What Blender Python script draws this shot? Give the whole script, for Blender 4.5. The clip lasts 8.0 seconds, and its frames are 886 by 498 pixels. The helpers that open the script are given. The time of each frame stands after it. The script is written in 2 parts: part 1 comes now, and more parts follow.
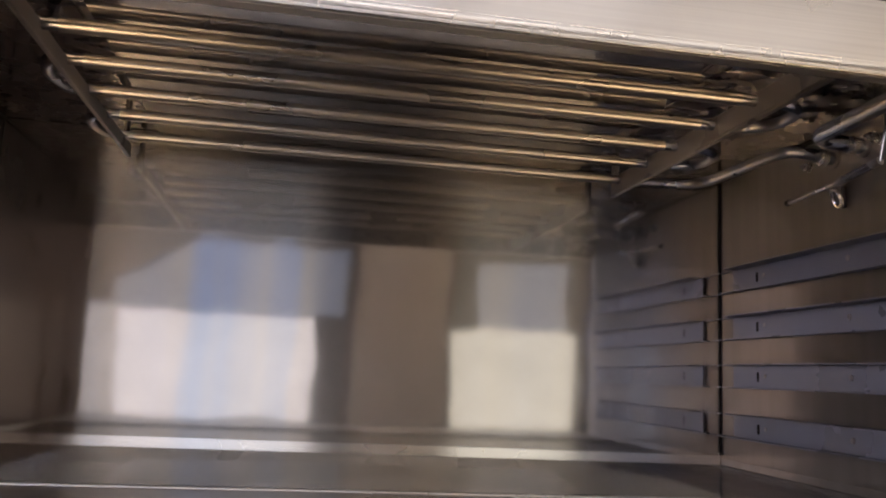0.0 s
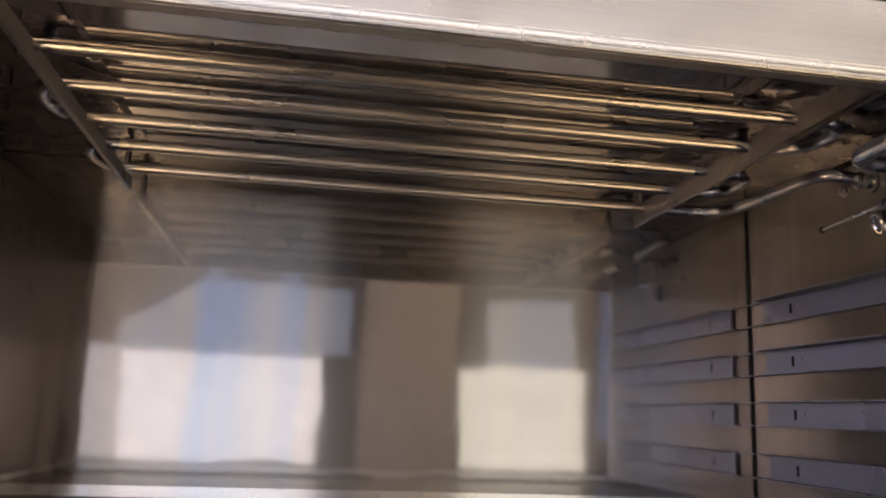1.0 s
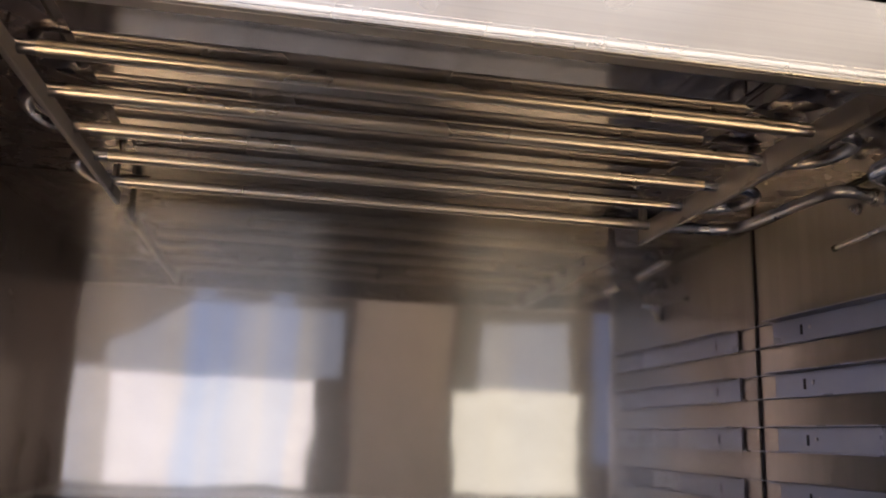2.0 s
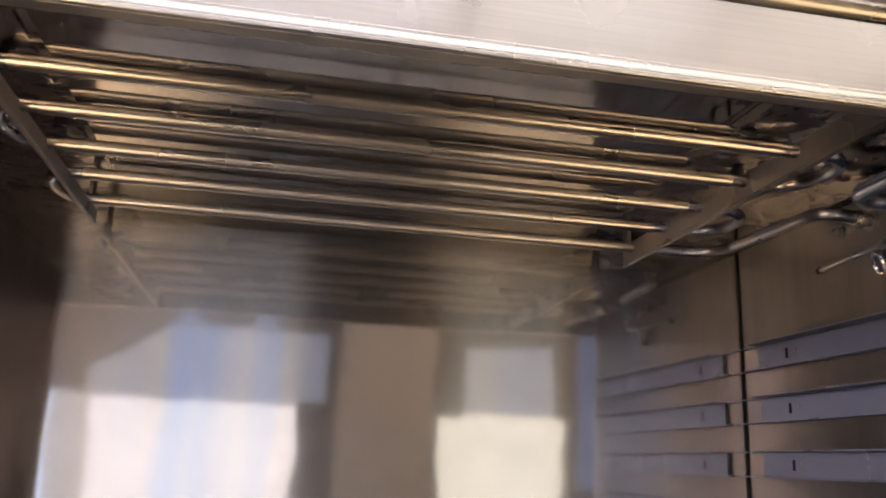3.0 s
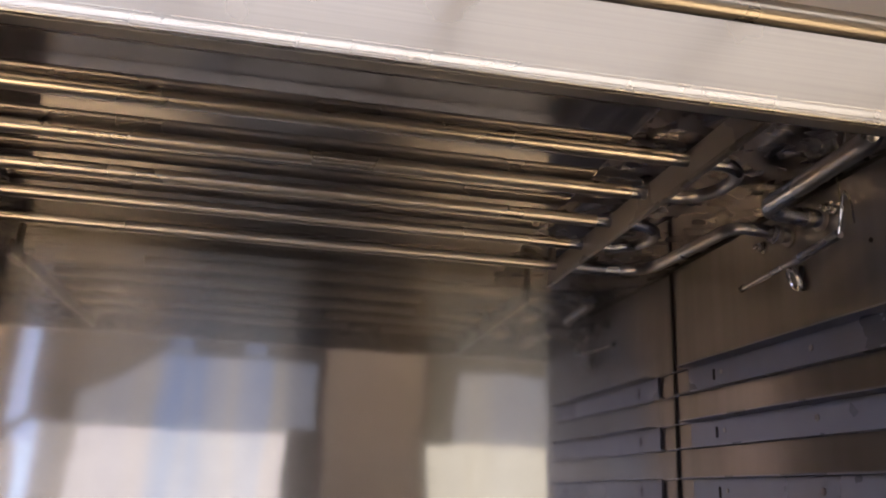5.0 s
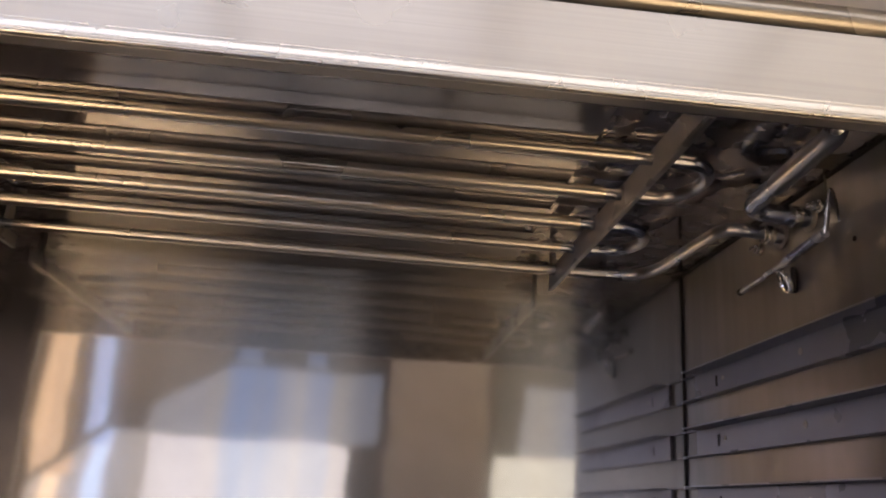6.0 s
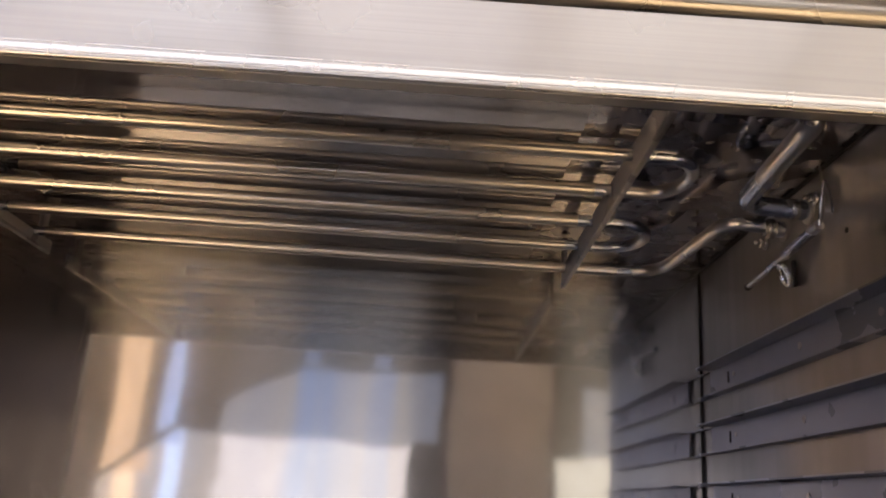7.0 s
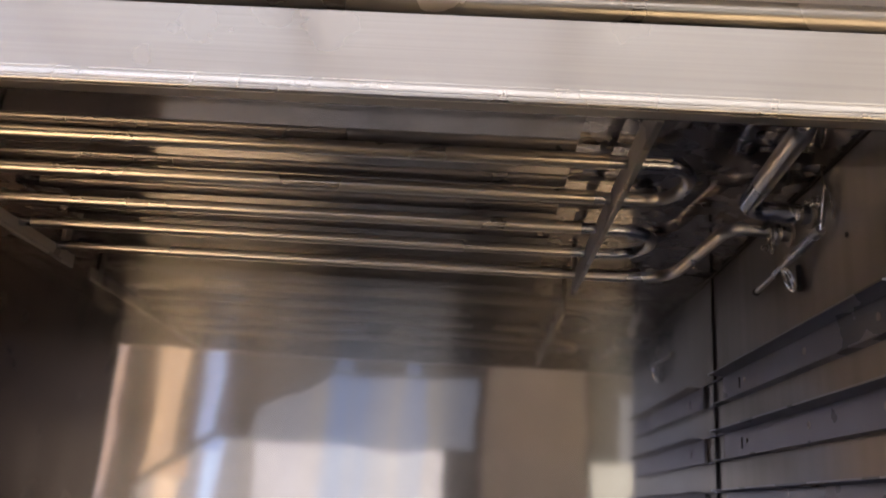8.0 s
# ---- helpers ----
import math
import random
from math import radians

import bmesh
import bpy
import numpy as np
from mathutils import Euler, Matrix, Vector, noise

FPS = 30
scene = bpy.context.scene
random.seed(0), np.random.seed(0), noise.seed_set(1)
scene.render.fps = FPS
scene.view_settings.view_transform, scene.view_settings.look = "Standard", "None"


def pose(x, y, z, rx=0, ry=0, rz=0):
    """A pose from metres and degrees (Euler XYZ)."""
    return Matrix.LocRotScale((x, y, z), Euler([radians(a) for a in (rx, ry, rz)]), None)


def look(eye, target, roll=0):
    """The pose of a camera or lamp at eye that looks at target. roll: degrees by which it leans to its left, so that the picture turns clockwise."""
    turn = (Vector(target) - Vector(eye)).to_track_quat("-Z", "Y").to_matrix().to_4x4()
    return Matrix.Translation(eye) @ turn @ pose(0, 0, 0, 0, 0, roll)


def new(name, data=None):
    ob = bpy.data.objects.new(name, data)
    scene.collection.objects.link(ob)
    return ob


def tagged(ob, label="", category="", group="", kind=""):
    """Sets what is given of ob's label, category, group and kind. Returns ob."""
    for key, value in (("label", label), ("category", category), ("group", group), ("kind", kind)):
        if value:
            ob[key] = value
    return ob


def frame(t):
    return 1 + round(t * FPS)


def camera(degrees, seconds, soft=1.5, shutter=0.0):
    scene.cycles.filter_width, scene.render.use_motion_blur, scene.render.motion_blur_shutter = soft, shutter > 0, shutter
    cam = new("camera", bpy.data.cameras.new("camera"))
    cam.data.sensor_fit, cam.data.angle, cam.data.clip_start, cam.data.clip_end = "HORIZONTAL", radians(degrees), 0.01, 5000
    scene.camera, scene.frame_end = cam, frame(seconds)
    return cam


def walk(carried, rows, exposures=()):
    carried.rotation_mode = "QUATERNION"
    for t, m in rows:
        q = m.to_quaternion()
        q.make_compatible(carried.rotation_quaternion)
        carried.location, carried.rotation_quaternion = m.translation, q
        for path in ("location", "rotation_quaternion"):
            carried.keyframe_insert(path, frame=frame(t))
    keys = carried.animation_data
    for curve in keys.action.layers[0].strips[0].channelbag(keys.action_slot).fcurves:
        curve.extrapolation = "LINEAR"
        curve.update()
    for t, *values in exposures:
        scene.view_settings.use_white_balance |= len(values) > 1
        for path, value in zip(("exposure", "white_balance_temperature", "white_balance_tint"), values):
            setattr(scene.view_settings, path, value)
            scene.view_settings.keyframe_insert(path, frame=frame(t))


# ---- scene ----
cam = camera(56.1, 8.0, 2.1)
PATH = [
    (0, (0.149, 0.129, 0.515), (0.481, 2.078, 0.816), 2.7),
    (0.5, (0.15, 0.156, 0.523), (0.481, 2.103, 0.839), 2.5),
    (1, (0.143, 0.196, 0.518), (0.458, 2.132, 0.908), 2.1),
    (1.5, (0.139, 0.223, 0.52), (0.457, 2.153, 0.938), 2.1),
    (3, (0.147, 0.256, 0.519), (0.506, 2.159, 1.02), 2.2),
    (3.5, (0.166, 0.252, 0.519), (0.534, 2.15, 1.032), 2.2),
    (4, (0.207, 0.267, 0.517), (0.581, 2.159, 1.046), 2.3),
    (4.5, (0.238, 0.273, 0.518), (0.61, 2.16, 1.067), 2.2),
    (6, (0.391, 0.251, 0.508), (0.554, 2.154, 1.1), 3.5),
    (6.5, (0.441, 0.24, 0.507), (0.492, 2.152, 1.092), 3.8),
    (7, (0.474, 0.227, 0.504), (0.474, 2.139, 1.09), 4.0),
    (7.5, (0.505, 0.217, 0.507), (0.454, 2.128, 1.094), 3.9),
    (8, (0.512, 0.213, 0.507), (0.425, 2.121, 1.1), 4.0),
]
walk(cam, [(t, look(eye, target, roll)) for t, eye, target, roll in PATH], ((0, -0.10), (1, 0.08), (1.5, 0.16), (3, 0.38), (4, 0.02), (6, 0.12), (6.5, 0.22), (7.5, 0.22), (8, -0.06)))

# ---- world and large lights ----
world = bpy.data.worlds.new("world")
scene.world = world
world.use_nodes = True
wn = world.node_tree
sky = wn.nodes.new("ShaderNodeTexSky")
sky.sky_type, sky.sun_disc = "NISHITA", False
sky.sun_elevation, sky.sun_rotation = radians(35), radians(200)
wn.links.new(sky.outputs[0], wn.nodes["Background"].inputs[0])
wn.nodes["Background"].inputs[1].default_value = 0.08
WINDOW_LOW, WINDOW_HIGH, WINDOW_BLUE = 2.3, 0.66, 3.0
LAMP_WATTS, LAMP_GLOW, PANEL_GLOW = 1700.0, 1.5, 1.28


# ---- materials ----
def nodes_of(name):
    m = bpy.data.materials.new(name)
    m.use_nodes = True
    nt = m.node_tree
    nt.nodes.clear()
    return m, nt, nt.nodes.new("ShaderNodeOutputMaterial")


def ramp(nt, src, lo, hi, p0=0.35, p1=0.65):
    r = nt.nodes.new("ShaderNodeMapRange")
    r.inputs["From Min"].default_value, r.inputs["From Max"].default_value = p0, p1
    r.inputs["To Min"].default_value, r.inputs["To Max"].default_value = lo, hi
    nt.links.new(src, r.inputs["Value"])
    return r.outputs[0]


def noise_at(nt, scale, stretch=(1, 1, 1), detail=3.0):
    tc = nt.nodes.new("ShaderNodeTexCoord")
    mp = nt.nodes.new("ShaderNodeMapping")
    mp.inputs["Scale"].default_value = stretch
    nz = nt.nodes.new("ShaderNodeTexNoise")
    nz.inputs["Scale"].default_value, nz.inputs["Detail"].default_value = scale, detail
    nt.links.new(tc.outputs["Object"], mp.inputs[0])
    nt.links.new(mp.outputs[0], nz.inputs["Vector"])
    return nz.outputs["Fac"]


def steel(name, tint=(0.62, 0.59, 0.55), sharp=0.07, brush=0.33, share=0.3, along=None, grain=(1, 1, 1), wave=0.02, wave_scale=5.0, aniso=0.8, smudge=0.06, tint2=None, streak=0.02, haze=None):
    """Stainless steel: a fairly clear sheen under a brushed one, with smudges and slight waves. along: the way in which the brushed sheen spreads; haze: a third, narrow sheen (roughness, spread, share)."""
    m, nt, out = nodes_of(name)
    mix = nt.nodes.new("ShaderNodeMixShader")
    smudges = noise_at(nt, 16.0 if tint2 else 6.0, (1, 1, 1), 2.0 if tint2 else 5.0)
    streaks = noise_at(nt, 160.0, grain, 2.0)
    bend = nt.nodes.new("ShaderNodeBump")
    bend.inputs["Strength"].default_value, bend.inputs["Distance"].default_value = 1.0, wave * 0.1
    nt.links.new(noise_at(nt, wave_scale, (1, 1, 1), 1.5), bend.inputs["Height"])
    fine = nt.nodes.new("ShaderNodeBump")
    fine.inputs["Strength"].default_value, fine.inputs["Distance"].default_value = 0.004, 0.00001
    nt.links.new(streaks, fine.inputs["Height"])
    nt.links.new(bend.outputs[0], fine.inputs["Normal"])
    colour = nt.nodes.new("ShaderNodeMix")
    colour.data_type = "RGBA"
    colour.inputs["A"].default_value = (*(tint2 or [c * 0.86 for c in tint]), 1)
    colour.inputs["B"].default_value = (*tint, 1)
    nt.links.new(ramp(nt, smudges, 0, 1), colour.inputs["Factor"])
    sheens = []
    for i, (rough, spread) in enumerate(((sharp, 0.0), (brush, aniso)) + ((haze[:2],) if haze else ())):
        b = nt.nodes.new("ShaderNodeBsdfAnisotropic")
        b.distribution = "GGX"
        b.inputs["Anisotropy"].default_value = spread if along else 0.0
        nt.links.new(colour.outputs["Result"], b.inputs["Color"])
        nt.links.new(ramp(nt, smudges, rough * (1 - smudge * 4), rough * (1 + smudge * 6)), b.inputs["Roughness"])
        nt.links.new((bend if i == 0 else fine).outputs[0], b.inputs["Normal"])
        if along:
            v = nt.nodes.new("ShaderNodeCombineXYZ")
            for k in range(3):
                v.inputs[k].default_value = along[k]
            nt.links.new(v.outputs[0], b.inputs["Tangent"])
        sheens.append(b)
    nt.links.new(sheens[0].outputs[0], mix.inputs[1])
    nt.links.new(sheens[1].outputs[0], mix.inputs[2])
    nt.links.new(ramp(nt, streaks, share * (1 - streak), share * (1 + streak)), mix.inputs[0])
    if haze:
        clear, mix = mix, nt.nodes.new("ShaderNodeMixShader")
        mix.inputs[0].default_value = haze[2]
        nt.links.new(clear.outputs[0], mix.inputs[1])
        nt.links.new(sheens[2].outputs[0], mix.inputs[2])
    nt.links.new(mix.outputs[0], out.inputs[0])
    return m


def plain(name, a, b, rough=0.6, scale=8.0, metal=0.0, bump=0.0003, stretch=(1, 1, 1)):
    """A surface of two close colours in uneven patches, with fine relief."""
    m, nt, out = nodes_of(name)
    p = nt.nodes.new("ShaderNodeBsdfPrincipled")
    p.inputs["Metallic"].default_value = metal
    n1, n2 = noise_at(nt, scale, stretch, 6.0), noise_at(nt, scale * 14, stretch, 2.0)
    colour = nt.nodes.new("ShaderNodeMix")
    colour.data_type = "RGBA"
    colour.inputs["A"].default_value, colour.inputs["B"].default_value = (*a, 1), (*b, 1)
    nt.links.new(ramp(nt, n1, 0, 1), colour.inputs["Factor"])
    nt.links.new(colour.outputs["Result"], p.inputs["Base Color"])
    nt.links.new(ramp(nt, n1, rough * 0.85, rough * 1.15), p.inputs["Roughness"])
    bp = nt.nodes.new("ShaderNodeBump")
    bp.inputs["Strength"].default_value, bp.inputs["Distance"].default_value = 0.5, bump
    nt.links.new(n2, bp.inputs["Height"])
    nt.links.new(bp.outputs[0], p.inputs["Normal"])
    nt.links.new(p.outputs[0], out.inputs[0])
    return m


def glow(name, colour, power, other=None, scale=0.6, stretch=(1, 1, 1)):
    m, nt, out = nodes_of(name)
    m.cycles.emission_sampling = "NONE"
    e = nt.nodes.new("ShaderNodeEmission")
    e.inputs["Strength"].default_value = power
    colours = nt.nodes.new("ShaderNodeMix")
    colours.data_type = "RGBA"
    a, b = colour, other or colour
    colours.inputs["A"].default_value, colours.inputs["B"].default_value = (a[0], a[1] * 0.954, a[2] * 0.965, 1), (b[0], b[1] * 0.954, b[2] * 0.965, 1)
    nt.links.new(ramp(nt, noise_at(nt, scale, stretch), 0, 1), colours.inputs["Factor"])
    nt.links.new(colours.outputs["Result"], e.inputs["Color"])
    nt.links.new(e.outputs[0], out.inputs[0])
    return m


UP, ACROSS, DEEP = (0, 0, 1), (1, 0, 0), (0, 1, 0)
M_BACK = steel("back_panel_steel", (0.565, 0.54, 0.515), 0.050, 0.33, 0.10, ACROSS, (0.20, 1, 0.004), 0.008, 5.0, 0.95, 0.02, None, 0.05, (0.20, 0.75, 0.45))
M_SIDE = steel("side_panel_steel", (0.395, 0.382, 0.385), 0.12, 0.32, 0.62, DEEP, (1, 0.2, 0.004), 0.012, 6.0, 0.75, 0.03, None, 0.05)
M_LEFT = steel("dark_brown_panel_steel", (0.23, 0.188, 0.178), 0.15, 0.30, 0.4, DEEP, (1, 2.5, 0.02), 0.012, 6.0, 0.4)
M_CEIL = steel("ceiling_steel", (0.52, 0.495, 0.50), 0.045, 0.28, 0.25, None, (0.25, 0.25, 1), 0.004, 5.0, 0.4, 0.02)
M_MIRROR = steel("mirror_panel_steel", (0.44, 0.43, 0.44), 0.028, 0.22, 0.18, ACROSS, (0.25, 0.01, 1), 0.002, 5.0, 0.7, 0.02)
M_FLOOR = steel("cabinet_floor_steel", (0.66, 0.635, 0.60), 0.06, 0.21, 0.6, ACROSS, (0.25, 0.01, 1), 0.004, 5.0, 0.92, 0.02)
M_SKIRT = steel("skirting_steel", (0.64, 0.62, 0.59), 0.10, 0.25, 0.5, ACROSS, (0.25, 0.01, 1), 0.006, 5.0, 0.5, 0.02)
M_FASCIA = steel("fascia_steel", (0.665, 0.65, 0.645), 0.14, 0.32, 0.5, ACROSS, (0.02, 1, 2), 0.024, 2.0, 0.4, 0.06, None, 0.05)
M_SOFFIT = steel("soffit_steel", (0.64, 0.61, 0.58), 0.34, 0.50, 0.5, None, (1, 1, 1), 0.004, 6.0)
M_LIP = steel("folded_edge_steel", (0.86, 0.85, 0.84), 0.16, 0.26, 0.4, None, (0.05, 1, 2), 0.003, 3.0)
M_NOSING = steel("nosing_steel", (0.60, 0.57, 0.53), 0.22, 0.35, 0.4, None, (0.05, 4, 2), 0.004, 3.0)
M_TUBE = steel("tube_steel", (0.82, 0.76, 0.69), 0.16, 0.30, 0.4, None, (0.05, 2, 2), 0.002, 8.0)
M_BEND = steel("bend_steel", (0.66, 0.61, 0.58), 0.15, 0.28, 0.4, None, (1, 1, 1), 0.003, 12.0, 0.0, 0.04, (0.46, 0.52, 0.66))
M_PLATE = steel("end_plate_steel", (0.52, 0.49, 0.475), 0.28, 0.48, 0.6, DEEP, (6, 0.3, 6), 0.006, 8.0)
M_BROWNPLATE = steel("end_bar_steel", (0.50, 0.465, 0.45), 0.30, 0.48, 0.6, DEEP, (6, 0.3, 6), 0.006, 8.0)
M_RAIL = steel("blue_lit_rail_steel", (0.345, 0.36, 0.41), 0.30, 0.45, 0.5, UP, (1, 0.05, 2), 0.004, 8.0, 0.3)
M_NUT = steel("fitting_steel", (0.80, 0.79, 0.78), 0.06, 0.20, 0.25, None, (1, 1, 1), 0.006, 40.0)
M_DARK = plain("dark_sealant_and_gap_shade", (0.012, 0.010, 0.009), (0.022, 0.018, 0.016), 0.7, 40.0)
M_HOLE = plain("hole_shadow", (0.010, 0.009, 0.008), (0.016, 0.014, 0.013), 0.9, 40.0)
M_CABLE = plain("cable_jacket", (0.10, 0.095, 0.09), (0.16, 0.15, 0.14), 0.35, 60.0)
M_WALL = plain("room_wall_paint", (0.085, 0.070, 0.058), (0.105, 0.086, 0.071), 0.8, 3.0)
M_PIER = plain("pier_plaster", (0.44, 0.375, 0.31), (0.51, 0.43, 0.355), 0.8, 2.5)
M_CEILPAINT = plain("room_ceiling_paint", (0.74, 0.72, 0.69), (0.80, 0.78, 0.75), 0.85, 2.0)
M_ROOMFLOOR = plain("room_floor_tile", (0.046, 0.037, 0.029), (0.062, 0.049, 0.038), 0.85, 4.0)
M_CREAM = plain("cream_wall_paint", (0.66, 0.61, 0.52), (0.72, 0.67, 0.58), 0.8, 2.0)
M_CORD = plain("lamp_cord", (0.02, 0.02, 0.02), (0.04, 0.04, 0.04), 0.6, 30.0)
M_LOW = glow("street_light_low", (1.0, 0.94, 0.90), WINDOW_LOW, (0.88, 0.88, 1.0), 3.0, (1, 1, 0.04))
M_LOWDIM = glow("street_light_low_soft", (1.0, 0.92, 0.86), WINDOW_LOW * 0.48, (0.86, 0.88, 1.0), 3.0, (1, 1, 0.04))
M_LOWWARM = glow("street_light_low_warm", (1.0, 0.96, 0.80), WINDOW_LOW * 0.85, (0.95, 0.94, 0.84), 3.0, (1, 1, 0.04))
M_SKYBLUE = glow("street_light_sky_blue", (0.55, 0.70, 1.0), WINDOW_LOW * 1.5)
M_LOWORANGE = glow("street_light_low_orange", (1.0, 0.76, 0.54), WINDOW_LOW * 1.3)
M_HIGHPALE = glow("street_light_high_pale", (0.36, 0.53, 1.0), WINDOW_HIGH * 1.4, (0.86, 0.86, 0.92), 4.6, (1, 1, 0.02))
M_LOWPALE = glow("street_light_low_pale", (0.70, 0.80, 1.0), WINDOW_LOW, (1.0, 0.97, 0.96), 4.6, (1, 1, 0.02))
M_WALLGLOW = glow("added_wall_glow", (1.0, 0.80, 0.55), 1.3)
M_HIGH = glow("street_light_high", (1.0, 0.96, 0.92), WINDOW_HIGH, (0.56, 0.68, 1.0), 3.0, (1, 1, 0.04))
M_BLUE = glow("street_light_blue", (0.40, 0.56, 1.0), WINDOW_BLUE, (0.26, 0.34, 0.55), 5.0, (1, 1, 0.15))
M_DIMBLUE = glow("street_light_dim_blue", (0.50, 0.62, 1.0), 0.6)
M_DUSK = glow("added_deep_blue_glow", (0.42, 0.55, 1.0), 0.40)
M_SIDEGLOW = glow("added_side_glow", (0.66, 0.70, 1.0), 4.2, (0.54, 0.62, 1.0), 1.0)
M_WARM = glow("added_warm_glow", (1.0, 0.68, 0.42), 2.6, (0.55, 0.38, 0.26), 5.0, (1, 1, 0.15))
M_PEACH = glow("added_peach_glow", (1.0, 0.68, 0.48), 2.0, (0.60, 0.52, 0.60), 1.2)
M_BULB = glow("lamp_globe_glow", (1.0, 0.70, 0.36), LAMP_GLOW)


# ---- builders ----
def mesh_of(name, bm, material, smooth=True):
    bmesh.ops.recalc_face_normals(bm, faces=bm.faces)
    me = bpy.data.meshes.new(name)
    bm.to_mesh(me)
    bm.free()
    me.materials.append(material)
    if smooth:
        me.polygons.foreach_set("use_smooth", [True] * len(me.polygons))
        me.set_sharp_from_angle(angle=radians(38))
    return me


def part(name, bm, material, parent=None, label=""):
    ob = new(name, mesh_of(name, bm, material))
    if parent:
        ob.parent = parent
        ob.matrix_parent_inverse = Matrix.Translation(parent.location).inverted()
    if label:
        ob["label"] = label
    return ob


def thing(name, at, label, category, group=""):
    ob = new(name)
    ob.location = at
    ob.empty_display_size = 0.05
    return tagged(ob, label, category, group)


def box(lo, hi, bevel=0.0, bm=None, segments=2):
    bm = bm or bmesh.new()
    made = bmesh.ops.create_cube(bm, size=1.0)["verts"]
    for v in made:
        v.co = Vector([lo[k] + (v.co[k] + 0.5) * (hi[k] - lo[k]) for k in range(3)])
    if bevel:
        edges = list({e for v in made for e in v.link_edges})
        bmesh.ops.bevel(bm, geom=edges, offset=bevel, segments=segments, affect="EDGES", profile=0.5)
    return bm


def rounded(points, radius, steps=7):
    """The path through points with its corners rounded off."""
    pts = [Vector(p) for p in points]
    out = [pts[0]]
    for a, b, c in zip(pts, pts[1:], pts[2:]):
        u, v = (a - b).normalized(), (c - b).normalized()
        r = min(radius, 0.49 * (a - b).length, 0.49 * (c - b).length)
        p, q = b + u * r, b + v * r
        for i in range(steps + 1):
            t = i / steps
            out.append(p * (1 - t) ** 2 + b * 2 * t * (1 - t) + q * t * t)
    out.append(pts[-1])
    return out


def pipe(points, r, sides=16, bm=None):
    bm = bm or bmesh.new()
    pts = [Vector(p) for p in points]
    rings, side = [], None
    for i, p in enumerate(pts):
        d = (pts[min(i + 1, len(pts) - 1)] - pts[max(i - 1, 0)]).normalized()
        if side is None:
            side = d.orthogonal().normalized()
        side = (side - d * side.dot(d)).normalized()
        other = d.cross(side)
        rings.append([bm.verts.new(p + (side * math.cos(k * math.tau / sides) + other * math.sin(k * math.tau / sides)) * r) for k in range(sides)])
    for a, b in zip(rings, rings[1:]):
        for k in range(sides):
            bm.faces.new((a[k], a[(k + 1) % sides], b[(k + 1) % sides], b[k]))
    bm.faces.new(rings[0])
    bm.faces.new(rings[-1])
    return bm


def prism(centre, axis, r, length, sides, bm=None, bevel=0.0):
    """A short bar of that many sides, along axis, from centre on."""
    c, d = Vector(centre), Vector(axis).normalized()
    bm = pipe([c, c + d * length], r, sides, bm)
    if bevel:
        bmesh.ops.bevel(bm, geom=list(bm.edges), offset=bevel, segments=2, affect="EDGES", profile=0.5)
    return bm


def sheet(outline, holes, axis, at, thick):
    """A flat sheet with openings. outline and holes: corners in the two other axes; thick goes on from at along axis."""
    bm = bmesh.new()
    others = [k for k in range(3) if k != axis]
    edges = []
    for loop in (outline, *holes):
        vs = []
        for p in loop:
            co = [0.0, 0.0, 0.0]
            co[others[0]], co[others[1]], co[axis] = p[0], p[1], at
            vs.append(bm.verts.new(co))
        edges += [bm.edges.new((vs[i], vs[(i + 1) % len(vs)])) for i in range(len(vs))]
    bmesh.ops.triangle_fill(bm, use_beauty=True, use_dissolve=False, edges=edges)
    made = bmesh.ops.extrude_face_region(bm, geom=list(bm.faces))["geom"]
    for v in made:
        if isinstance(v, bmesh.types.BMVert):
            v.co[axis] += thick
    return bm


def rect(x0, x1, y0, y1):
    return [(x0, y0), (x1, y0), (x1, y1), (x0, y1)]


def structure(name, bm, material, label, category):
    return tagged(part(name, bm, material), label, category, "", "structure")


# ---- the room behind ----
RX0, RX1, RY0, RY1, RZ = -4.2, 4.6, -5.0, 1.75, 2.65
structure("ground", box((RX0 - 0.2, RY0 - 0.2, -0.12), (RX1 + 0.2, RY1 + 0.2, 0.0)), M_ROOMFLOOR, "brown tiled kitchen floor in front of the counter", "floor")
structure("room_ceiling", box((RX0 - 0.2, RY0 - 0.2, RZ), (RX1 + 0.2, RY1 + 0.2, RZ + 0.15)), M_CEILPAINT, "white painted room ceiling", "ceiling")
structure("wall_west", sheet(rect(RY0, RY1, 0, RZ), [rect(-3.8, -0.6, 0.5, 2.1)], 0, RX0, -0.15), M_WALL, "brown painted side wall of the room", "wall")
structure("wall_east", box((RX1, RY0, 0.0), (RX1 + 0.15, RY1, RZ)), M_WALL, "brown painted side wall of the room", "wall")
structure("wall_north", box((RX0 - 0.15, RY1, 0.0), (RX1 + 0.15, RY1 + 0.15, RZ)), M_CREAM, "cream painted wall behind the counter", "wall")
HOLE_A = [(-2.5, 0.03), (0.31, 0.03), (0.32, 1.02), (0.585, 1.02), (0.58, 1.67), (-0.80, 1.67), (-1.50, 1.29), (-1.53, 1.02), (-1.84, 1.02), (-2.5, 0.5)]
HOLE_B = [(1.63, 0.03), (2.9, 0.03), (2.9, 0.97), (2.8, 0.97), (2.8, 1.63), (1.88, 1.63), (1.87, 0.97), (1.62, 0.97)]
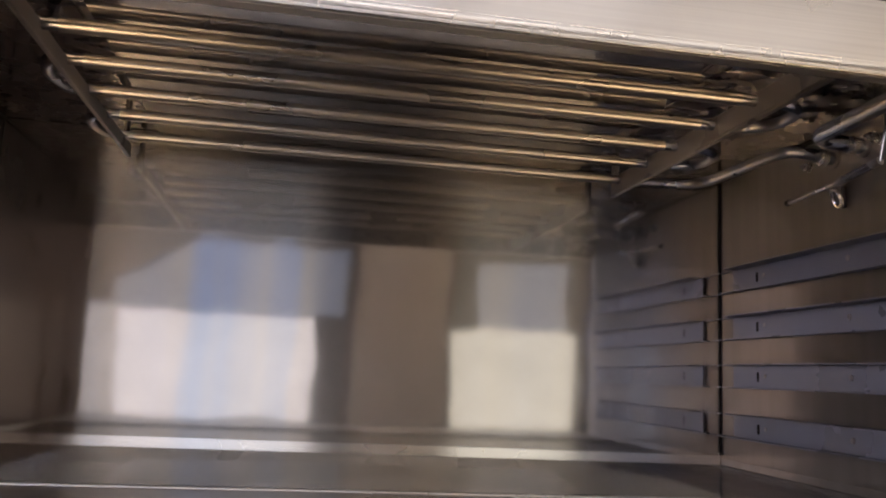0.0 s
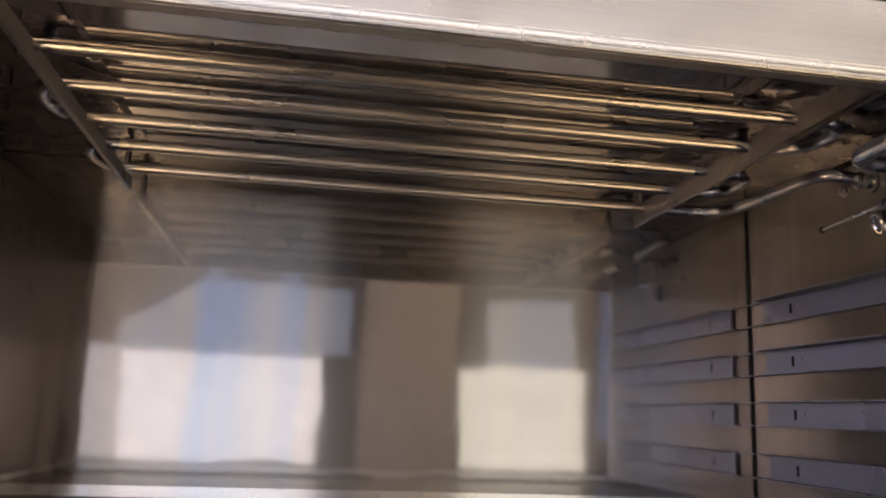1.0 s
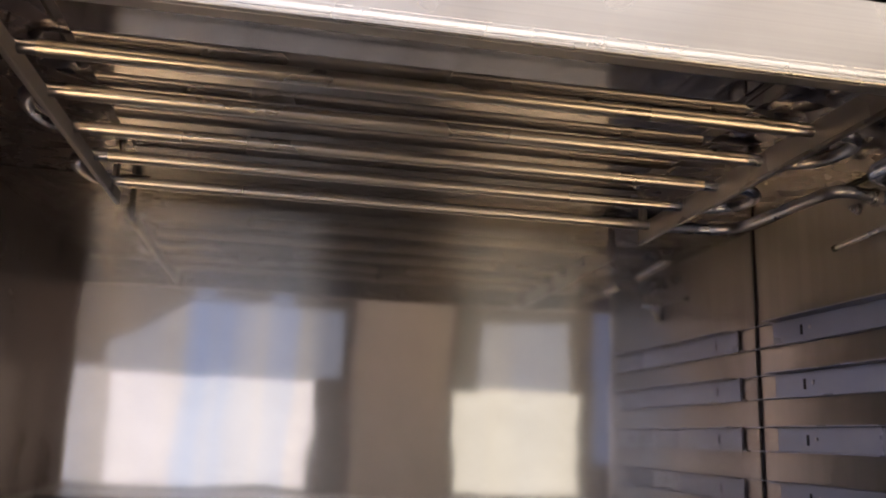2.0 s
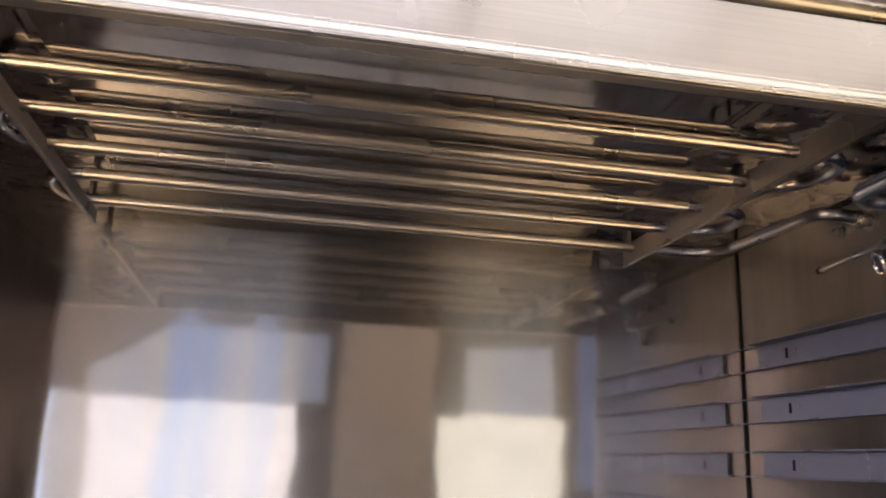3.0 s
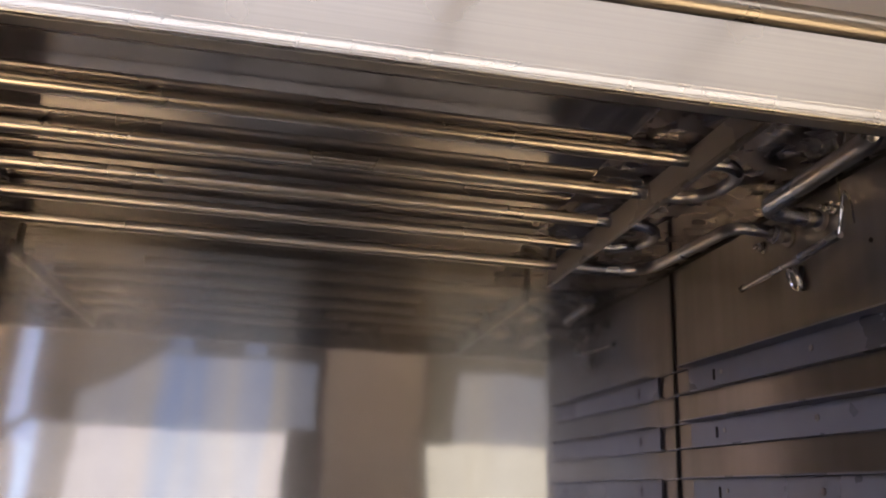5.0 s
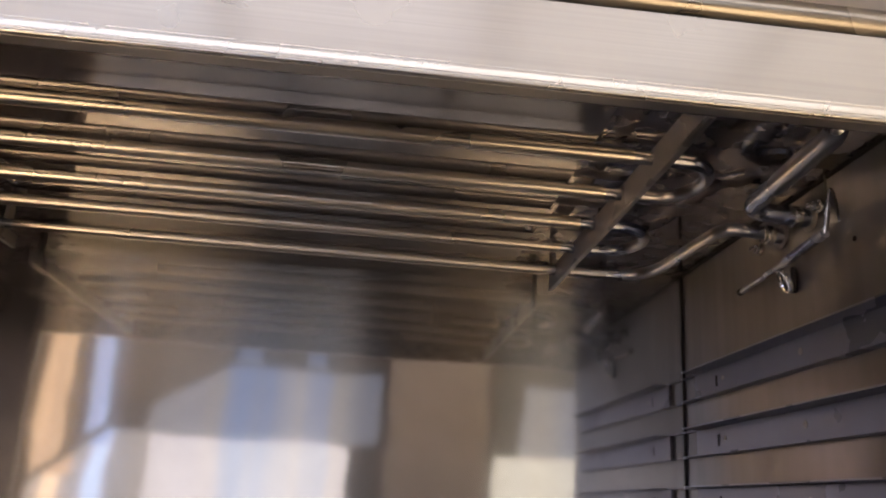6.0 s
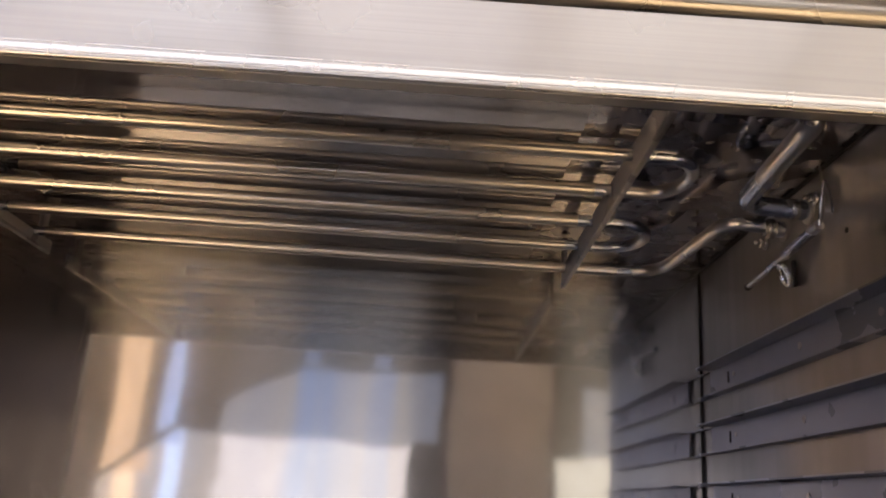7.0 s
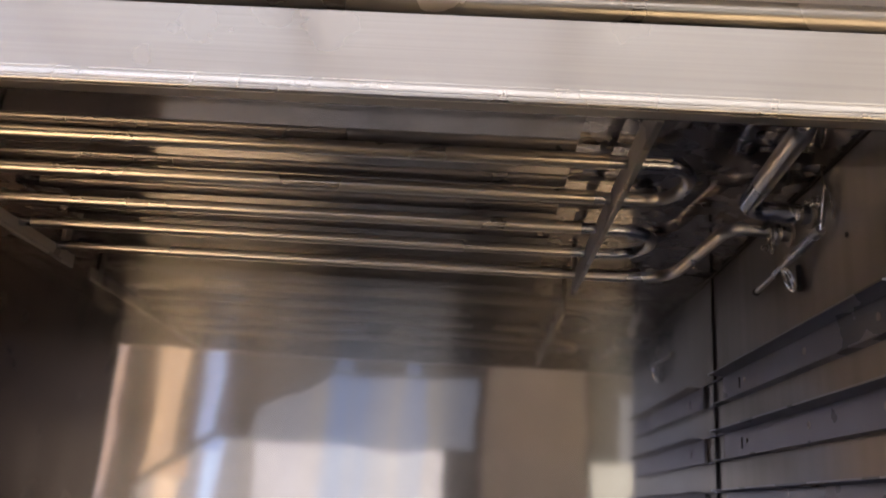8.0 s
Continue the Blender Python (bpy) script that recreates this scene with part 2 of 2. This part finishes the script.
SLITS = [[(-2.06, 0.90), (-1.85, 1.05), (-1.85, 2.4), (-2.06, 2.4)], [(-2.50, 0.54), (-2.18, 0.80), (-2.18, 2.55), (-2.50, 2.55)], rect(-0.78, -0.58, 1.674, 2.45), rect(-0.12, 0.06, 1.674, 2.25), rect(2.98, 3.36, 0.35, 2.3)]
structure("wall_south", sheet(rect(RX0 - 0.15, RX1 + 0.15, 0, RZ), [HOLE_A, HOLE_B, *SLITS, rect(-3.55, -2.76, 0.03, 1.95)], 1, RY0, -0.18), M_WALL, "dark brown room wall with two large windows", "wall")
structure("pier", box((0.66, RY0, 0.0), (1.56, RY0 + 0.12, RZ - 0.002), 0.01), M_PIER, "pale beige plaster pier between the windows", "wall")


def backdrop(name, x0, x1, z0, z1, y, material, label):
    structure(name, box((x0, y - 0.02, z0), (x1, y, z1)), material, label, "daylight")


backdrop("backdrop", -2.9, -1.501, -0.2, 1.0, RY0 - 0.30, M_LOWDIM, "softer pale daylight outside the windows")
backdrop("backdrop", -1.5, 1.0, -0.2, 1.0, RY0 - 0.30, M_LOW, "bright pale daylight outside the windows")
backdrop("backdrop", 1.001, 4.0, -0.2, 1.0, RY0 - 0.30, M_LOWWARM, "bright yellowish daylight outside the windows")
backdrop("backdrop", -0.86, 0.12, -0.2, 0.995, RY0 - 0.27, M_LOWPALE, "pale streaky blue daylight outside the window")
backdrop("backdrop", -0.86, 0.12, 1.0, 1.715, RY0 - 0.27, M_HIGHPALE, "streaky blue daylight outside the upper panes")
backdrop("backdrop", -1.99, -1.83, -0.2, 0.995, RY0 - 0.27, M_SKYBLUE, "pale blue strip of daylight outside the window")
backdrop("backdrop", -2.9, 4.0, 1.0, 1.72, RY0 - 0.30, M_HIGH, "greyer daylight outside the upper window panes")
structure("backdrop", box((RX0 - 0.32, -4.2, 0.2), (RX0 - 0.30, -0.2, 2.4)), M_SIDEGLOW, "added bluish glow behind the unseen west opening, lights the pan rails", "daylight")
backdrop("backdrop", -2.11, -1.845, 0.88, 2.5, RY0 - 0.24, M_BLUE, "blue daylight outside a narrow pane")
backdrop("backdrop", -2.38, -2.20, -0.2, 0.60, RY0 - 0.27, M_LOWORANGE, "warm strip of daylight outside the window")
backdrop("backdrop", -2.69, -2.12, 0.605, 2.64, RY0 - 0.24, M_WARM, "added warm glow behind a slit, for the orange streak in the steel")
backdrop("backdrop", -3.7, -2.72, -0.1, 2.1, RY0 - 0.24, M_PEACH, "added peach glow behind an opening, for the peach streak in the steel")
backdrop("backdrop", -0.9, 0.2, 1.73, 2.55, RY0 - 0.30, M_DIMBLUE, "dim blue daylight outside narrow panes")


backdrop("backdrop", 2.93, 3.5, 0.2, 2.5, RY0 - 0.24, M_DUSK, "added deep blue glow behind a slit, for the blue smear in the steel")


def ceiling_light(x, y, diffuser):
    t = thing("ceiling_light", (x, y, RZ), "added flat white ceiling light panel in a thin frame", "lamp", "ceiling light panels")
    part("diffuser", box((x - 0.58, y - 0.52, RZ - 0.020), (x + 0.58, y + 0.52, RZ - 0.008)), diffuser, t, "glowing white diffuser")
    for lo, hi in (((-0.60, -0.54), (0.60, -0.521)), ((-0.60, 0.521), (0.60, 0.54)), ((-0.60, -0.52), (-0.581, 0.52)), ((0.581, -0.52), (0.60, 0.52))):
        part("frame", box((x + lo[0], y + lo[1], RZ - 0.026), (x + hi[0], y + hi[1], RZ), 0.002), M_CEILPAINT, t)


def panel_light(i, bright):
    """Cooler panels on one side of the room, warmer ones on the other, as the fascia's shine needs."""
    tint = ((0.92, 0.93, 1.0), (0.92, 0.93, 1.0), (0.96, 0.94, 0.96), (1.0, 0.945, 0.92), (1.0, 0.93, 0.86), (1.0, 0.91, 0.80), (1.0, 0.88, 0.72))[i]
    return glow("added_panel_glow", tint, PANEL_GLOW * bright)


for i in range(7):
    for y, bright in ((-4.25, 2.3), (-3.0, 1.2), (-1.75, 1.0)):
        ceiling_light(-3.5 + 1.25 * i, y, panel_light(i, bright))


wall_glow = thing("added_wall_lamp", (RX1, -1.5, 2.0), "added wide warm wall lamp on a metal plate", "lamp")
part("back_plate", box((RX1 - 0.03, -2.3, 1.72), (RX1 - 0.001, -0.7, 2.28), 0.006), M_CORD, wall_glow)
part("glass", box((RX1 - 0.10, -2.25, 1.76), (RX1 - 0.031, -0.75, 2.24), 0.02), M_WALLGLOW, wall_glow, "glowing frosted glass")


def pendant(x, y, z, watts):
    """An added, unseen dome lamp that throws its light down on the floor before the counter."""
    t = thing("added_pendant_lamp", (x, y, RZ), "added dark metal dome lamp hanging from the ceiling", "lamp", "pendant lamps")
    bm = bmesh.new()
    bmesh.ops.create_uvsphere(bm, u_segments=28, v_segments=16, radius=0.17, matrix=Matrix.Translation((x, y, z)))
    bmesh.ops.delete(bm, geom=[v for v in bm.verts if v.co.z < z - 0.001], context="VERTS")
    bmesh.ops.solidify(bm, geom=list(bm.faces), thickness=0.003)
    part("shade", bm, M_CORD, t)
    part("cord", pipe([(x, y, RZ - 0.02), (x, y, z + 0.19)], 0.004, 8), M_CORD, t)
    part("cap", prism((x, y, z + 0.165), (0, 0, 1), 0.03, 0.05, 20, None, 0.004), M_CORD, t)
    part("canopy", prism((x, y, RZ - 0.03), (0, 0, 1), 0.06, 0.03, 24, None, 0.004), M_CORD, t)
    bm = bmesh.new()
    bmesh.ops.create_uvsphere(bm, u_segments=16, v_segments=10, radius=0.035, matrix=Matrix.Translation((x, y, z + 0.08)))
    part("bulb", bm, M_BULB, t, "warm glowing bulb")
    lamp = new("lamp_light", bpy.data.lights.new("lamp_light", "SPOT"))
    lamp.data.energy, lamp.data.color, lamp.data.shadow_soft_size = watts, (1.0, 0.80, 0.52), 0.10
    lamp.data.spot_size, lamp.data.spot_blend = radians(44), 0.8
    lamp.location = (x, y, z + 0.02)


for x, y, share in ((-0.76, -0.25, 4.6), (-1.95, -3.50, 12.0), (1.28, -0.20, 2.8), (3.05, -3.50, 5.0)):
    pendant(x, y, 1.95, LAMP_WATTS * share)

# ---- the cabinet ----
X0, X1, YB, YF, Z0, ZC = -0.325, 0.882, 1.49, 0.824, 0.386, 0.8835
structure("wall_back", box((X0 - 0.003, YB, Z0 - 0.01), (X1 - 0.004, YB + 0.004, ZC)), M_BACK, "brushed stainless steel back panel with blurred reflections", "panel")
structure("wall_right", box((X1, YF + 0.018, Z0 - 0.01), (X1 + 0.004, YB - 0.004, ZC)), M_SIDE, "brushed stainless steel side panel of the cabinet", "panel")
structure("wall_left", box((X0 - 0.004, YF + 0.018, Z0 - 0.01), (X0, YB - 0.004, ZC)), M_LEFT, "dark brown stainless steel side panel of the cabinet", "panel")
for x in (X0 - 0.006, X1 - 0.002):
    structure("trim", box((x - 0.001, YB - 0.003, Z0 + 0.02), (x + 0.008, YB + 0.006, ZC)), M_DARK, "dark sealant joint in the cabinet corner", "joint")
structure("trim", box((X0, YB - 0.0012, ZC - 0.0012), (X1, YB + 0.006, ZC + 0.004)), M_DARK, "dark sealant joint under the cabinet ceiling", "joint")
structure("trim", box((X1 - 0.003, YF + 0.022, ZC - 0.004), (X1 + 0.005, YB - 0.003, ZC + 0.004)), M_DARK, "dark sealant joint under the cabinet ceiling", "joint")
structure("trim", box((X0 - 0.005, YF + 0.022, ZC - 0.004), (X0 + 0.003, YB - 0.003, ZC + 0.004)), M_DARK, "dark sealant joint under the cabinet ceiling", "joint")

# floor pan with a sloped upstand at the back and at the sides
bm = box((X0, YF - 0.012, Z0 - 0.004), (X1, YB - 0.0075, Z0))
structure("floor", bm, M_FLOOR, "smooth stainless steel cabinet floor pan", "floor")


def slope(a, b, c, d, thick):
    bm = bmesh.new()
    bm.faces.new([bm.verts.new(p) for p in (a, b, c, d)])
    made = bmesh.ops.extrude_face_region(bm, geom=list(bm.faces))["geom"]
    for v in made:
        if isinstance(v, bmesh.types.BMVert):
            v.co += Vector(thick)
    return bm


structure("trim", slope((X0, YB - 0.003, Z0 + 0.016), (X1, YB - 0.003, Z0 + 0.016), (X1, YB - 0.0041, Z0), (X0, YB - 0.0041, Z0), (0, 0.002, 0)), M_SKIRT, "low stainless steel skirting along the cabinet floor", "trim")
structure("trim", slope((X1 - 0.001, YF, Z0 + 0.011), (X1 - 0.001, YB - 0.004, Z0 + 0.011), (X1 - 0.0025, YB - 0.006, Z0 + 0.001), (X1 - 0.0025, YF, Z0 + 0.001), (0.002, 0, 0)), M_SIDE, "low stainless steel skirting along the cabinet floor", "trim")
structure("trim", slope((X0 + 0.001, YF, Z0 + 0.011), (X0 + 0.001, YB - 0.004, Z0 + 0.011), (X0 + 0.0025, YB - 0.006, Z0 + 0.001), (X0 + 0.0025, YF, Z0 + 0.001), (-0.002, 0, 0)), M_SIDE, "low stainless steel skirting along the cabinet floor", "trim")
structure("sill", box((X0, YF - 0.006, Z0 - 0.03), (X1, YF + 0.012, Z0 + 0.003), 0.002), M_FASCIA, "low rounded stainless steel front sill of the cabinet", "sill")

tray = thing("drip_sheet", (0.28, 0.94, Z0), "thin bright steel sheet lying on the cabinet floor", "sheet")
part("sheet", box((X0 + 0.012, YF + 0.020, Z0 + 0.0005), (X1 - 0.012, 1.038, Z0 + 0.003)), M_FASCIA, tray)
part("rolled_edge", pipe([(X0 + 0.012, 1.038, Z0 + 0.0030), (X1 - 0.012, 1.038, Z0 + 0.0030)], 0.0026, 12), M_FASCIA, tray)

# ceiling sheet with a mirror-bright panel screwed under it
PAN_X0, PAN_X1, PAN_Y1, PAN_Z = -0.0905, 0.6085, 1.4865, 0.8785
structure("ceiling", box((X0, YF + 0.018, ZC), (X1, YB, ZC + 0.0012)), M_CEIL, "dull stainless steel cabinet ceiling", "ceiling")
structure("ceiling_panel", box((PAN_X0, YF + 0.0215, PAN_Z), (PAN_X1, PAN_Y1, PAN_Z + 0.0016)), M_MIRROR, "mirror-bright stainless steel panel under the cabinet ceiling", "ceiling")
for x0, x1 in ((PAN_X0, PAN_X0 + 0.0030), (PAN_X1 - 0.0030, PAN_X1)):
    structure("ceiling_gap_shade", box((x0, YF + 0.0215, PAN_Z + 0.0018), (x1, PAN_Y1, ZC - 0.0002)), M_DARK, "dark strip for the shade in the gap along the bright panel's edge", "joint")


def panel_bolt(x, y):
    t = thing("panel_bolt", (x, y, PAN_Z), "small domed bolt that holds the bright ceiling panel", "bolt", "panel bolts")
    part("washer", prism((x, y, PAN_Z - 0.0014), (0, 0, 1), 0.0080, 0.0013, 20), M_NUT, t)
    part("head", prism((x, y, PAN_Z - 0.0064), (0, 0, 1), 0.0052, 0.0049, 6, None, 0.0012), M_NUT, t)


for x in (PAN_X0 + 0.014, PAN_X1 - 0.014):
    panel_bolt(x, 1.300)

# fascia above the opening, jambs and worktop
WX0, WX1 = -1.7, 2.3
def extruded(profile, x0, x1):
    """A bar along x with that profile in y and z."""
    bm = bmesh.new()
    bm.faces.new([bm.verts.new((x0, y, z)) for y, z in profile])
    for v in bmesh.ops.extrude_face_region(bm, geom=list(bm.faces))["geom"]:
        if isinstance(v, bmesh.types.BMVert):
            v.co.x = x1
    return bm


structure("fascia", extruded([(YF, 0.9035), (YF, 0.8361), (YF + 0.018, 0.8361), (YF + 0.018, 0.9035)], WX0, WX1), M_FASCIA, "bright brushed stainless steel fascia above the opening", "fascia")
structure("fascia_liner", box((X0, YF + 0.0185, 0.8256), (X1, YF + 0.0205, ZC - 0.0045)), M_CEIL, "mirror-like steel inner face of the fascia", "fascia")
LIP = [(YF, 0.8360), (YF + 0.00004, 0.8348), (YF + 0.00014, 0.8332), (YF + 0.00028, 0.8318), (YF + 0.00040, 0.8307), (YF + 0.0013, 0.8304), (YF + 0.0014, 0.8292)]
LIP += [(YF + 0.0019 - 0.0018 * math.sin(a), 0.8274 + 0.0018 * math.cos(a)) for a in [0.3 + (math.pi - 0.3) * i / 9 for i in range(10)]] + [(YF + 0.0045, 0.8256), (YF + 0.0045, 0.8360)]
structure("trim", extruded(LIP, WX0, WX1), M_LIP, "shiny folded lower edge of the fascia", "trim")
CREASE = [(YF + 0.0002, 0.8395), (YF - 0.00022, 0.8391), (YF - 0.00020, 0.8381), (YF + 0.0002, 0.8377)]
structure("trim", extruded(CREASE, WX0, WX1), M_LIP, "thin bright crease along the fascia", "trim")
structure("fascia_soffit", extruded([(YF + 0.0047, 0.8252), (YF + 0.018, 0.8252), (YF + 0.018, 0.8359), (YF + 0.0047, 0.8359)], WX0, WX1), M_SOFFIT, "dull grey underside of the fascia", "soffit")
for x0, x1 in ((WX0, X0), (X1, WX1)):
    structure("jamb", box((x0, YF, 0.12), (x1, YF + 0.018, 0.822), 0.004), M_FASCIA, "stainless steel front panel beside the opening", "panel")
structure("apron", box((X0 + 0.001, YF, 0.12), (X1 - 0.001, YF + 0.018, Z0 - 0.034), 0.004), M_FASCIA, "stainless steel front panel under the opening", "panel")
for x in (X0 - 0.05, X1 + 0.012):
    structure("cabinet_side", box((x, YF + 0.018, 0.12), (x + 0.036, YB + 0.05, 0.925)), M_PLATE, "outer steel side of the cabinet", "panel")
structure("cabinet_back", box((X0 - 0.05, YB + 0.05, 0.12), (X1 + 0.048, YB + 0.07, 0.925)), M_PLATE, "outer steel back of the cabinet", "panel")
structure("cabinet_base", box((X0 - 0.013, YF + 0.018, 0.12), (X1 + 0.011, YB + 0.049, 0.16)), M_PLATE, "outer steel bottom of the cabinet", "panel")
structure("plinth", box((WX0, YF + 0.08, 0.0), (WX1, YB + 0.05, 0.119)), M_DARK, "dark recessed plinth under the counter", "plinth")

top = thing("worktop", (0.3, 1.2, 0.926), "stainless steel worktop with a rounded front edge", "worktop")
part("slab", box((WX0, 0.829, 0.926), (WX1, RY1 - 0.002, 0.931)), M_NOSING, top)
bm = bmesh.new()
pipe([(WX0, 0.829, 0.9185), (WX1, 0.829, 0.9185)], 0.0125, 24, bm)
part("nosing", bm, M_NOSING, top, "rounded brushed steel front edge")


# ---- the heating coil ----
TZ, TR = 0.848, 0.0080
TY = (0.985, 1.085, 1.190, 1.290, 1.400)
BX0, BX1 = -0.128, 0.657
coil = thing("tube_coil", (0.26, 1.2, ZC), "stainless steel serpentine tube coil hung under the ceiling", "coil")
for y in TY:
    part("tube", pipe([(BX0 + 0.019, y, TZ), (BX0 + 0.022, y, TZ), (BX1 - 0.024, y, TZ), (BX1 - 0.021, y, TZ)], TR), M_TUBE, coil)
    for x, s in ((BX0, 1), (BX1, -1)):
        part("collar", pipe([(x - s * 0.010, y, TZ), (x + s * 0.021, y, TZ)], TR - 0.0011), M_BEND, coil, "narrower tube end in the end plate")


def u_bend(x, stub, ya, yb, reach):
    s = 1 if reach > 0 else -1
    r, mid = (yb - ya) / 2, (ya + yb) / 2
    pts = [(x, ya, TZ)]
    for i in range(17):
        a = math.pi * i / 16
        pts.append((stub + (x + reach - stub) * math.sin(a), mid - r * math.cos(a), TZ))
    pts.append((x, yb, TZ))
    part("u_bend", pipe(pts, TR - 0.0006), M_BEND, coil, "bright U-shaped tube bend")


u_bend(BX1 + 0.004, 0.690, TY[0], TY[1], 0.066)
u_bend(BX1 + 0.004, 0.686, TY[2], TY[3], 0.070)
u_bend(BX0 - 0.004, -0.134, TY[1], TY[2], -0.028)
u_bend(BX0 - 0.004, -0.134, TY[3], TY[4], -0.026)
for x, s in ((BX0, 1), (BX1, -1)):
    rear = 1.437 if s < 0 else 1.458
    foot = 0.8246 if s < 0 else 0.8285
    bm = box((x - 0.0022, 0.8455, foot + 0.0044), (x + 0.0022, rear, 0.8575 if s < 0 else 0.8490), 0.0006, None, 1)
    a, b = x - 0.0032, x + 0.0032
    plate = part("end_plate", bm, M_BROWNPLATE, coil, "brownish steel bar carrying the tubes")
    part("flange", box((a, 0.8455, foot), (b, rear, foot + 0.0040), 0.0012, None, 2), M_PLATE, plate, "dull grey folded lower edge")
    for y in (0.861, 1.424):
        part("hanger", box((x - 0.003, y - 0.010, 0.8492 if s > 0 else 0.858), (x + 0.003, y + 0.010, ZC), 0.001, None, 1), M_PLATE, plate)
out_path = [(BX1 + 0.002, TY[4], TZ), (0.790, TY[4], TZ), (0.812, 1.166, 0.852), (0.876, 1.164, 0.845)]
part("outlet_pipe", pipe(rounded(out_path, 0.075, 12), TR + 0.0004), M_BEND, coil, "bent outlet pipe running to the side panel")
part("collar", pipe([(0.757, TY[4], TZ), (0.782, TY[4], TZ)], TR + 0.0014), M_TUBE, coil)
in_path = [(0.876, 1.100, 0.846), (0.806, 1.100, 0.849), (0.795, 0.893, 0.850), (0.795, 0.891, ZC - 0.001)]
part("inlet_pipe", pipe(rounded(in_path, 0.030, 12), TR + 0.0028), M_BEND, coil, "bent inlet pipe rising through the ceiling")


def fitting(y, z, bolts):
    """A pipe union on the side panel, and the small bolts beside it."""
    f = thing("pipe_fitting", (X1, y, z), "bright hexagonal compression fitting on the steel side panel", "fitting", "pipe fittings")
    part("collar", prism((0.8545, y, z), (1, 0, 0), 0.0098, 0.0045, 24, None, 0.0008), M_NUT, f)
    part("nut", prism((0.8592, y, z), (1, 0, 0), 0.0125, 0.0095, 6, None, 0.0010), M_NUT, f)
    part("body", prism((0.8688, y, z), (1, 0, 0), 0.0094, 0.0100, 20, None, 0.0006), M_BEND, f)
    part("flange", prism((0.8789, y, z), (1, 0, 0), 0.0150, 0.0030, 28, None, 0.0006), M_PLATE, f)
    for by, bz in bolts:
        b = part("bolt", prism((0.8660, by, bz), (1, 0, 0), 0.0030, 0.0130, 12, None, 0.0005), M_NUT, f)
        part("nut", prism((0.8720, by, bz), (1, 0, 0), 0.0062, 0.0050, 6, None, 0.0008), M_NUT, b)
        part("washer", prism((0.8791, by, bz), (1, 0, 0), 0.0080, 0.0024, 18), M_NUT, b)


fitting(1.164, 0.845, ((1.219, 0.845),))
fitting(1.100, 0.846, ((1.063, 0.846), (1.078, 0.853)))

# ---- temperature probe ----
probe = thing("temperature_probe", (X1, 1.146, 0.80), "thin steel temperature probe clipped to the side panel", "probe")
part("rod", pipe([(0.872, 1.260, 0.7995), (0.865, 1.126, 0.8025)], 0.0037, 12), M_BEND, probe)
part("tip", pipe([(0.8724, 1.2665, 0.7993), (0.8720, 1.2590, 0.7996)], 0.0046, 12), M_DARK, probe)
part("sleeve", pipe([(0.8648, 1.132, 0.8022), (0.8650, 1.130, 0.8024), (0.8715, 1.060, 0.8140), (0.8717, 1.057, 0.8144)], 0.0056, 16), M_BEND, probe, "thicker steel sleeve")
loop = rounded([(0.8715, 1.058, 0.8142), (0.873, 1.054, 0.834), (0.875, 1.046, 0.866), (0.877, 1.038, 0.846), (0.879, 1.040, 0.822)], 0.012, 7)
part("cable", pipe(loop, 0.0015, 8), M_NUT, probe, "bright wire looping up from the sleeve")
wire = rounded([(0.8790, 1.061, ZC), (0.8785, 1.059, 0.862), (0.8770, 1.055, 0.836), (0.8730, 1.056, 0.816)], 0.014, 6)
part("cable", pipe(wire, 0.0013, 8), M_CABLE, probe, "thin dark cable rising to the ceiling")
ring = [(0.868 - 0.005 * math.sin(a), 1.141 + 0.0080 * math.cos(a), 0.782 + 0.012 * math.sin(a)) for a in [math.tau * i / 24 for i in range(25)]]
part("clip", pipe(ring, 0.0030, 8), M_NUT, probe, "bright wire clip")
part("clip_foot", box((0.8765, 1.1390, 0.769), (0.8815, 1.1440, 0.800), 0.001, None, 1), M_DARK, probe)


# ---- pan rails ----
def rail(side, z, y_front=0.90):
    """A shallow channel on a side panel. side: +1 right, -1 left."""
    wall = X1 if side > 0 else X0
    r = thing("pan_rail", (wall, 1.16, z), "shallow stainless steel pan rail screwed to the side panel", "rail", "pan rails")

    def xs(a, b):
        return (min(wall - side * a, wall - side * b), max(wall - side * a, wall - side * b))

    a, b = xs(0.0005, 0.005)
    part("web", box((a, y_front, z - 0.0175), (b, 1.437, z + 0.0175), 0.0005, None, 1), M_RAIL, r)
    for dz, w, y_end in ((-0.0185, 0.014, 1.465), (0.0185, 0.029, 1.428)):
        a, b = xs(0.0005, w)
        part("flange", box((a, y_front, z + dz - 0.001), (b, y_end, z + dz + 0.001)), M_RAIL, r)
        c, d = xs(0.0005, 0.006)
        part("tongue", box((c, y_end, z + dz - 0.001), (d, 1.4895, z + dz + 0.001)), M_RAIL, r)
    a, b = xs(0.0046, 0.0056)
    part("slot_hole", box((a, 1.358, z - 0.008), (b, 1.364, z + 0.007), 0.0004, None, 1), M_HOLE, r)
    for y, s in ((1.340, 0.0030), (1.133, 0.0042), (0.96, 0.0042)):
        part("screw", prism((wall - side * 0.0048, y, z + 0.001), (-side, 0, 0), s, 0.0012, 12), M_PLATE, r)


for z in (0.6975, 0.617, 0.5365, 0.4545):
    rail(1, z)
tagged(part("rivet", prism((X1 - 0.0012, 1.02, 0.797), (1, 0, 0), 0.0028, 0.0014, 12), M_HOLE), "small dark rivet in the steel side panel", "rivet")
